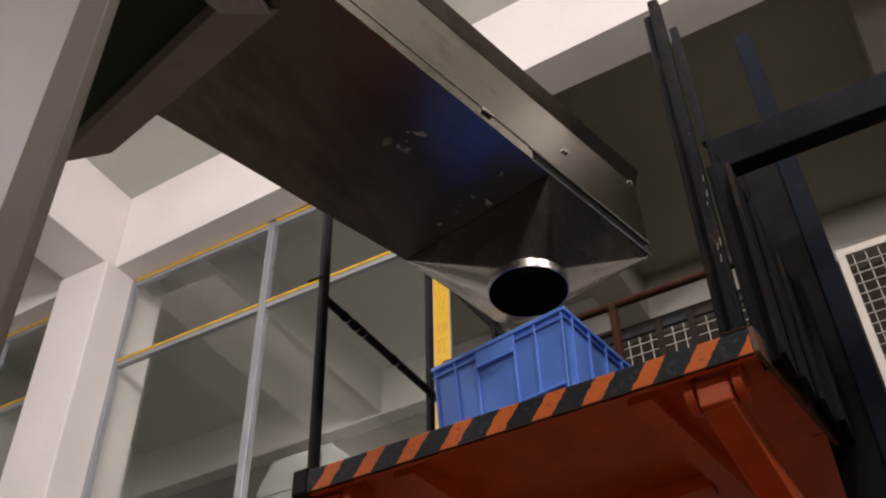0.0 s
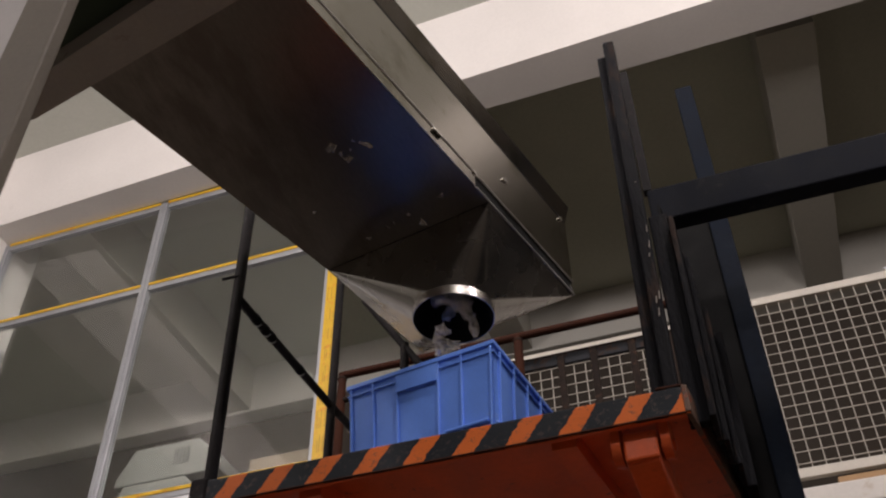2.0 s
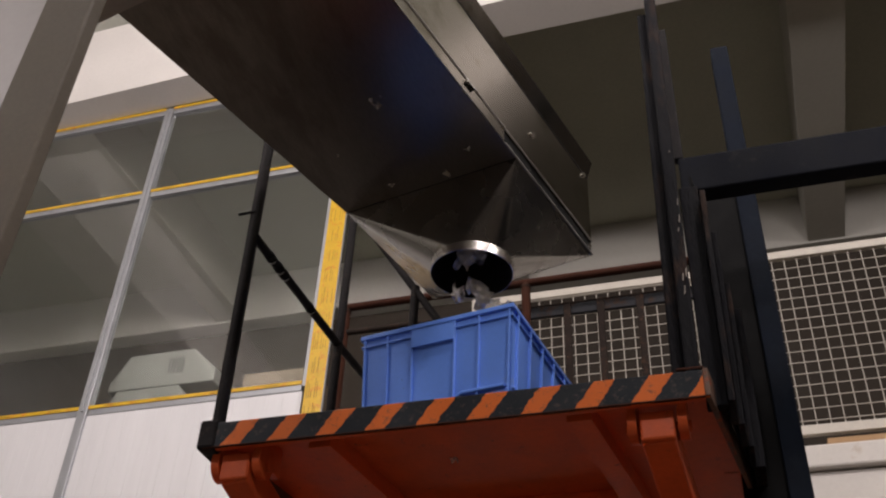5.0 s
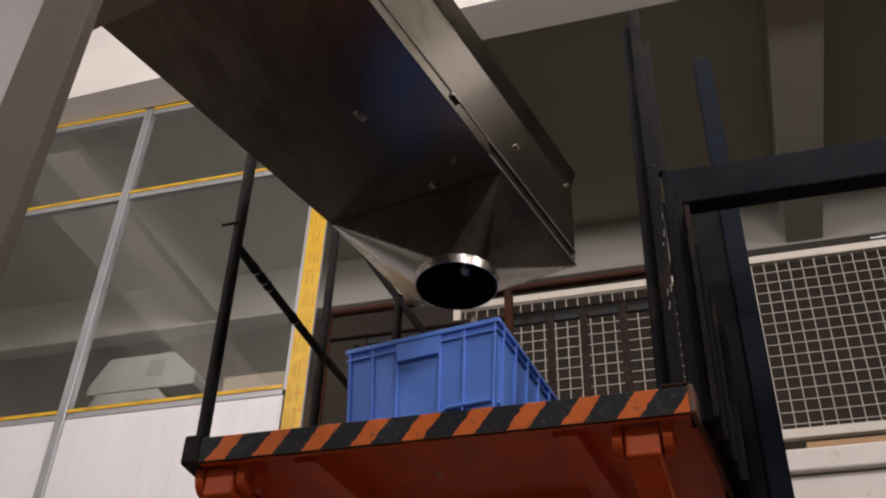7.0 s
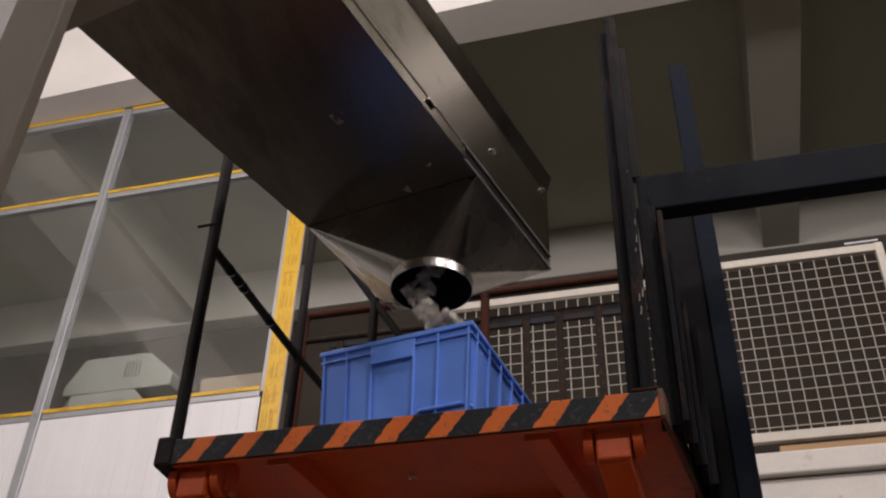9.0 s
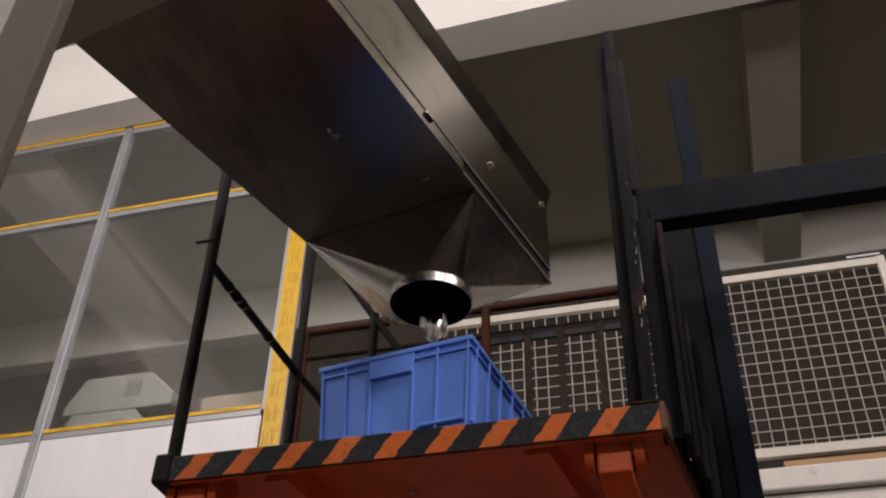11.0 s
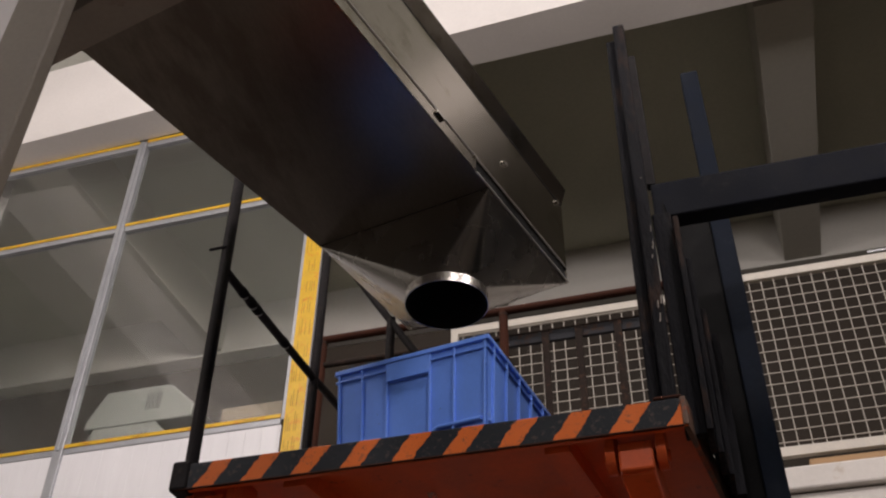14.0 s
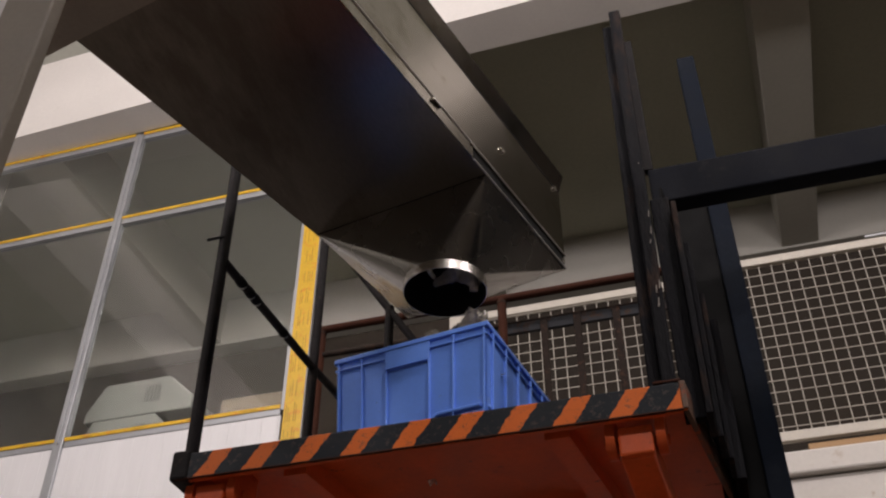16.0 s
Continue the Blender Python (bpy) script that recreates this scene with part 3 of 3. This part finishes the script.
# ---- blue crate ----
def crate():
    W, D, H = 0.444, 0.60, 0.281
    t = new("plastic_crate")
    tagged(t, "blue moulded plastic crate with ribs on the lift deck", "crate")
    t.matrix_basis = pose(-0.5015, 1.910, DZ + 0.001, 0, 0, -9.0)
    b = 0.012  # taper

    hw, hb = W / 2, W / 2 - b
    # tapered walls
    def panel(a, c, inward):
        bm = bmesh.new()
        (ax, ay), (cx, cy) = a, c
        ix, iy = inward
        pts = []
        for off in (0, 0.004):
            for (px, py), z, tp in ((a, 0, b), (c, 0, b), (c, H, 0), (a, H, 0)):
                sx = px - math.copysign(tp, px)
                sy = py + (tp if py < D / 2 else -tp)
                pts.append(bm.verts.new((sx + ix * off, sy + iy * off, z)))
        for f in ((0, 1, 2, 3), (7, 6, 5, 4), (0, 4, 5, 1), (1, 5, 6, 2), (2, 6, 7, 3), (3, 7, 4, 0)):
            bm.faces.new([pts[i] for i in f])
        return bm

    front = part("wall", panel((-hw, 0), (hw, 0), (0, 1)), BLUE, t, local=True)
    flank = part("wall", panel((hw, 0), (hw, D), (-1, 0)), BLUE, t, local=True)
    part("wall", panel((hw, D), (-hw, D), (0, -1)), BLUE, t, local=True)
    part("wall", panel((-hw, D), (-hw, 0), (1, 0)), BLUE, t, local=True)
    part("bottom", box(-hb + 0.004, hb - 0.004, b + 0.004, D - b - 0.004, 0.0, 0.006), BLUE, t, local=True)
    # rim
    e = 0.0075
    for z0, z1, ee, nm in ((H - 0.012, H + 0.002, e, "rim"), (H - 0.036, H - 0.030, 0.0045, "rim_flange")):
        part(nm, box(-hw - ee, hw + ee, -ee, 0.001, z0, z1, 0.002), BLUE, t, local=True)
        part(nm, box(-hw - ee, hw + ee, D - 0.001, D + ee, z0, z1, 0.002), BLUE, t, local=True)
        part(nm, box(hw - 0.001, hw + ee, 0.0012, D - 0.0012, z0, z1, 0.002), BLUE, t, local=True)
        part(nm, box(-hw - ee, -hw + 0.001, 0.0012, D - 0.0012, z0, z1, 0.002), BLUE, t, local=True)

    def rib(x, z0=0.004, z1=None, w=0.006, dp=0.009):
        z1 = z1 or H - 0.0125
        o = b * (1 - z0 / H)
        o1 = b * (1 - z1 / H)
        part("rib", beam((x * (1 - o / hw), o - dp / 2 + 0.002, z0), (x * (1 - o1 / hw), o1 - dp / 2 + 0.002, z1), w, dp, 0.0015, up=(0, 1, 0)), BLUE, front, local=True)

    for x in (-0.217, -0.146, -0.070, 0.058, 0.129, 0.217):
        rib(x)
    # handle recess hood and corner foot bead
    part("handle_hood", box(-0.0685, 0.0565, -0.0052, 0.004, H - 0.066, H - 0.0125, 0.0015), BLUE, front, local=True)
    part("handle_lip", box(-0.067, 0.055, -0.0075, 0.008, H - 0.0705, H - 0.0663, 0.001), BLUE, front, local=True)
    for k in range(7):
        y = 0.035 + k * 0.088
        part("rib", beam((hw - b + 0.003, y * 0.97 + 0.012, 0.004), (hw + 0.003, y, H - 0.0125), 0.009, 0.006, 0.0015, up=(0, 1, 0)), BLUE, flank, local=True)
    part("foot_bead", rod((0.08, b - 0.006, 0.047), (hw - b - 0.012, b - 0.006, 0.047), 0.006, 10), BLUE, front, local=True)
    part("foot_bead", rod((hw - b - 0.012, b - 0.006, 0.047), (hw - b + 0.004, b + 0.02, 0.047), 0.006, 10), BLUE, front, local=True)
    part("foot_bead", rod((0.08, b - 0.006, 0.047), (0.055, b - 0.006, 0.030), 0.006, 10), BLUE, front, local=True)


crate()


# ---- stainless feeder chute ----
CZ = 3.29
BL, IN, RB = Vector((-0.850, 2.000)), Vector((-0.270, 1.880)), Vector((-0.138, 2.395))
FL = BL + (RB - IN)
TL, TR = Vector((-1.222, 0.86)), Vector((-0.545, 0.86))
TC = TL.lerp(BL, 0.196)  # where the sheet starts behind the crossbar
RING = Vector((-0.446, 2.053))


def chute():
    t = thing("feeder_chute", -0.6, 1.6, CZ, "stainless steel vibrating feeder chute with a round outlet funnel", "chute")
    H = 0.40
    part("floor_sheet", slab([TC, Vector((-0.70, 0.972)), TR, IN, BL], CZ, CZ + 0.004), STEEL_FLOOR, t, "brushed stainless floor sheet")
    out_r = Vector((0.97, -0.25))

    def side(a, b, z0, z1, n, th=0.004):
        return slab([a, a + n * th, b + n * th, b] if (b - a).cross(n) < 0 else [b, b + n * th, a + n * th, a], z0, z1)

    part("side_wall", side(TR, RB, CZ + 0.053, CZ + H - 0.070, out_r), STEEL, t)
    bm = bmesh.new()
    lean = out_r * 0.022
    quad = [(TR, 0.0), (RB, 0.0), (RB, 1.0), (TR, 1.0)]
    outer = [bm.verts.new((*(p + lean * f + out_r * 0.003), CZ + H - 0.0695 + 0.0695 * f)) for p, f in quad]
    inner = [bm.verts.new((*(p + lean * f), CZ + H - 0.0695 + 0.0695 * f)) for p, f in quad]
    bm.faces.new(outer), bm.faces.new(inner[::-1])
    for i in range(4):
        bm.faces.new((outer[i], inner[i], inner[(i + 1) % 4], outer[(i + 1) % 4]))
    part("top_fold", bm, STEEL, t, "outward folded top strip")
    part("side_wall", side(TC, BL, CZ + 0.0045, CZ + H, -out_r), STEEL, t)
    part("side_wall", side(BL, FL, CZ + 0.0045, CZ + H, -out_r), STEEL, t)
    part("end_wall", slab([FL, RB, RB + Vector((0.001, 0.004)), FL + Vector((0.001, 0.004))], CZ, CZ + H), STEEL, t)
    part("cover_sheet", slab([TL, TR + out_r * 0.022, RB + out_r * 0.022, FL, BL], CZ + H + 0.001, CZ + H + 0.005), STEEL, t)
    # folded lip along the lower edge and a seam above it
    u = (RB - TR).normalized()

    def along(f):
        return TR.lerp(RB, f)

    part("flange_band", side(TR, along(0.615), CZ + 0.001, CZ + 0.049, out_r, 0.007), STEEL, t)
    part("flange_bead", rod((*(TR + out_r * 0.008), CZ + 0.053), (*(RB + out_r * 0.008), CZ + 0.053), 0.0028, 8), STEEL_EDGE, t, "folded bead, edge highlight put into its pale colour")
    part("flange_gap", side(along(0.62), RB, CZ + 0.003, CZ + 0.0525, out_r, 0.002), STEEL_SEAM, t, "dark flange gap")
    part("funnel_lip", rod((*(along(0.62) + out_r * 0.006), CZ + 0.001), (*(RB + out_r * 0.006), CZ + 0.001), 0.003, 8), STEEL_EDGE, t)
    part("side_seam", beam((*(TR + out_r * 0.0045), CZ + H - 0.070), (*(RB + out_r * 0.0045 - u * 0.01), CZ + H - 0.070), 0.002, 0.004, 0.0), STEEL_SEAM, t)
    for f, z in ((0.612, CZ + 0.053), (0.728, CZ + 0.182), (0.736, CZ + 0.186), (0.975, CZ + 0.322), (0.985, CZ + 0.02)):
        p = along(f)
        part("bolt", rod((*(p + out_r * 0.003), z), (*(p + out_r * 0.011), z), 0.0085, 10), STEEL_BRIGHT, t)
    part("toggle_latch", beam((*(along(0.472) + out_r * 0.012), CZ + 0.040), (*(along(0.498) + out_r * 0.012), CZ + 0.040), 0.009, 0.014, 0.003), STEEL_BRIGHT, t)
    part("fold_line", rod((*BL, CZ - 0.0005), (*IN, CZ - 0.0005), 0.0016, 6), STEEL_SEAM, t, "dark folded seam")
    # square-to-round funnel: flat triangles on the sides, conical corners
    corners = [BL, IN, RB, FL]
    rr, zr, n = 0.117, 3.045, 22

    def on_ring(a):
        return RING + Vector((math.cos(a), math.sin(a))) * rr

    mids = []
    for k in range(4):
        m = corners[(k + 1) % 4] - corners[k]
        mids.append(math.atan2(-m.x, m.y))
    for k in range(4):
        bm = bmesh.new()
        bm.faces.new([bm.verts.new(v) for v in ((*corners[k], CZ), (*corners[(k + 1) % 4], CZ), (*on_ring(mids[k]), zr))])
        part("funnel_face", bm, STEEL_FUNNEL, t, "flat stainless funnel face")
        bm = bmesh.new()
        a0, a1 = mids[k - 1], mids[k]
        while a1 < a0:
            a1 += math.tau
        rows = []
        for f in (0.01, 0.3, 0.65, 1.0):
            rows.append([bm.verts.new((*corners[k].lerp(on_ring(a0 + (a1 - a0) * i / n), f), CZ + (zr - CZ) * f)) for i in range(n + 1)])
        for lo, hi in zip(rows, rows[1:]):
            for i in range(n):
                bm.faces.new((lo[i], lo[i + 1], hi[i + 1], hi[i]))
        cone = part("funnel_corner", bm, STEEL_FUNNEL, t, "rounded stainless funnel corner")
        cone.data.shade_smooth()
    # outlet collar
    bm = bmesh.new()
    ro, ri = 0.1225, 0.1213
    za, zb = 3.018, 3.047
    vs = [[bm.verts.new((RING.x + r * math.cos(math.tau * i / 64), RING.y + r * math.sin(math.tau * i / 64), z)) for i in range(64)] for r, z in ((ro, za), (ro + 0.002, zb), (ri, zb), (ri, za))]
    for a in range(4):
        for i in range(64):
            bm.faces.new((vs[a][i], vs[a][(i + 1) % 64], vs[(a + 1) % 4][(i + 1) % 64], vs[(a + 1) % 4][i]))
    part("outlet_collar", bm, STEEL_BRIGHT, t, "polished outlet collar", smooth=True)
    # added black cone in place of the shade inside the closed funnel
    bm = bmesh.new()
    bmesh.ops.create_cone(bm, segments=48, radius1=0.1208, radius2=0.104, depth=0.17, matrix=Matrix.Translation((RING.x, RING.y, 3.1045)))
    part("shade_sleeve", bm, STEEL_SEAM, t, "added black sleeve, stands in for the shade inside the outlet", smooth=True)


chute()


# ---- machine body that carries the chute ----
def machine():
    t = thing("feeder_machine", -1.1, 0.2, 0, "beige and grey feeder machine frame carrying the chute", "machine")
    part("body", box(-1.75, -0.55, 0.30, 1.02, 3.40, 3.9, 0.01), BEIGE, t)
    part("underside", slab([(-1.74, 0.32), (-0.57, 0.32), (-0.57, 0.93), (-1.55, 1.13), (-1.74, 1.13)], 3.378, 3.399), UNDERSIDE, t, "dark green machine underside")
    part("crossbar", slab([(-1.521, 1.089), (-0.74, 0.895), (-0.63, 0.985), (-1.348, 1.142)], 3.28, 3.36), BAR, t, "beige grey painted crossbar with brown smears")
    part("bar_bracket", slab([(-0.80, 0.66), (-0.66, 0.66), (-0.645, 0.972), (-0.758, 0.903)], 3.258, 3.278), STEEL_EDGE, t, "bright steel bracket plate")
    part("front_leg", box(-0.667, -0.578, 0.478, 0.504, 0, 3.377, 0.004), BEIGE, t)
    part("side_panel", box(-1.6, -0.670, 0.484, 0.494, 0.2, 3.377, 0.002), LILAC, t, "pale grey sheet panel")
    part("back_leg", box(-1.70, -1.61, 0.46, 0.54, 0, 3.377, 0.006), BEIGE, t)


machine()


# ---- falling clear plastic pieces ----
# one pulse of the feeder about every 0.57 s: time, pieces
BURSTS = [(0.33, 6), (0.90, 7), (1.47, 9), (2.08, 9), (2.65, 10), (3.25, 11), (3.82, 12), (4.38, 13), (4.95, 9), (5.52, 9), (6.10, 9),
          (6.76, 11), (7.28, 12), (7.88, 13), (8.46, 12), (9.03, 12), (9.60, 8), (10.2, 8), (10.8, 8), (11.4, 11), (11.94, 12), (12.5, 13),
          (13.07, 13), (13.7, 11), (14.3, 11), (14.85, 8), (15.4, 11), (15.98, 11)]


def piece_mesh(rnd):
    """A tangle of three crumpled flakes, each part of a dented tube wall."""
    bm = bmesh.new()
    n, m = 7, 5
    for k in range(3):
        r, h = 0.010 + 0.011 * rnd.random(), 0.045 + 0.05 * rnd.random()
        sweep = radians(130 + 160 * rnd.random())
        turn = pose(0.055 * (rnd.random() - 0.5), 0.055 * (rnd.random() - 0.5), 0.10 * (rnd.random() - 0.5),
                    110 * (rnd.random() - 0.5), 110 * (rnd.random() - 0.5), 360 * rnd.random())
        outer, inner = [], []
        for j in range(m):
            for i in range(n):
                a = sweep * i / (n - 1)
                q = r * (1 + 1.0 * (rnd.random() - 0.5))
                z = h * (j / (m - 1) - 0.5) + 0.008 * (rnd.random() - 0.5)
                outer.append(bm.verts.new(turn @ Vector((q * math.cos(a), q * math.sin(a), z))))
                inner.append(bm.verts.new(turn @ Vector(((q - 0.0016) * math.cos(a), (q - 0.0016) * math.sin(a), z))))
        rim = list(range(n)) + [j * n + n - 1 for j in range(1, m)] + [(m - 1) * n + i for i in range(n - 2, -1, -1)] + [j * n for j in range(m - 2, 0, -1)]
        for j in range(m - 1):
            for i in range(n - 1):
                p = (j * n + i, j * n + i + 1, (j + 1) * n + i + 1, (j + 1) * n + i)
                bm.faces.new([outer[c] for c in p])
                bm.faces.new([inner[c] for c in reversed(p)])
        for u, v in zip(rim, rim[1:] + rim[:1]):
            bm.faces.new((outer[v], outer[u], inner[u], inner[v]))
    return mesh_of("plastic_piece", bm, PLASTIC)


def motions():
    rnd = random.Random(11)
    shapes = [piece_mesh(rnd) for _ in range(8)]
    order = 0
    total = sum(c for _, c in BURSTS)
    for tc, count in BURSTS:
        for k in range(count):
            ob = tagged(new("plastic_piece", shapes[order % 8]), "torn crumpled piece of clear plastic film", "plastic piece", "falling plastic pieces")
            t0 = max(0.05, tc - 0.135 + 0.35 * ((k + rnd.random()) / count - 0.5))
            # waiting on the chute floor, close to the funnel
            f, s = 0.15 + 0.7 * rnd.random(), rnd.random()
            p0 = BL.lerp(IN, f) - Vector((0.24, 0.97)) * (0.04 + 0.45 * s)
            z0 = CZ + 0.05 + 0.09 * rnd.random()
            a, d = math.tau * rnd.random(), 0.038 * math.sqrt(rnd.random())
            cx, cy = RING.x + 0.018 + d * math.cos(a), RING.y + d * math.sin(a) * 0.9
            v = Vector((0.36 * (rnd.random() - 0.5), 0.36 * (rnd.random() - 0.5) - 0.03))
            rx, ry, rz = (360 * rnd.random() for _ in range(3))
            w = [160 * (rnd.random() - 0.5) for _ in range(3)]
            level = DZ + 0.05 + 0.16 * order / total
            rows = [(0, pose(p0.x, p0.y, z0, rx, ry, rz))]
            if t0 - 0.15 > 0.02:
                rows.append((t0 - 0.15, pose(p0.x, p0.y, z0, rx, ry, rz)))
            rows.append((max(0.01, t0 - 0.045), pose(cx, cy, CZ + 0.10, rx, ry, rz)))
            zs = 3.15
            for tau in (0.0, 0.08, 0.16, 0.24, 0.30):
                z = max(level, zs - 0.45 * tau - 4.6 * tau * tau)
                rows.append((t0 + tau, pose(cx + v.x * tau * 2, cy + v.y * tau * 2, z, rx + w[0] * tau * 3, ry + w[1] * tau * 3, rz + w[2] * tau * 3)))
            ex, ey = -0.475 + 0.26 * (rnd.random() - 0.5), 1.98 + 0.38 * rnd.random()
            rows.append((t0 + 0.42, pose(ex, ey, level, rx + w[0], ry + w[1], rz + w[2])))
            if t0 + 0.42 < 15.9:
                rows.append((16, rows[-1][1]))
            walk(ob, rows)
            order += 1


motions()
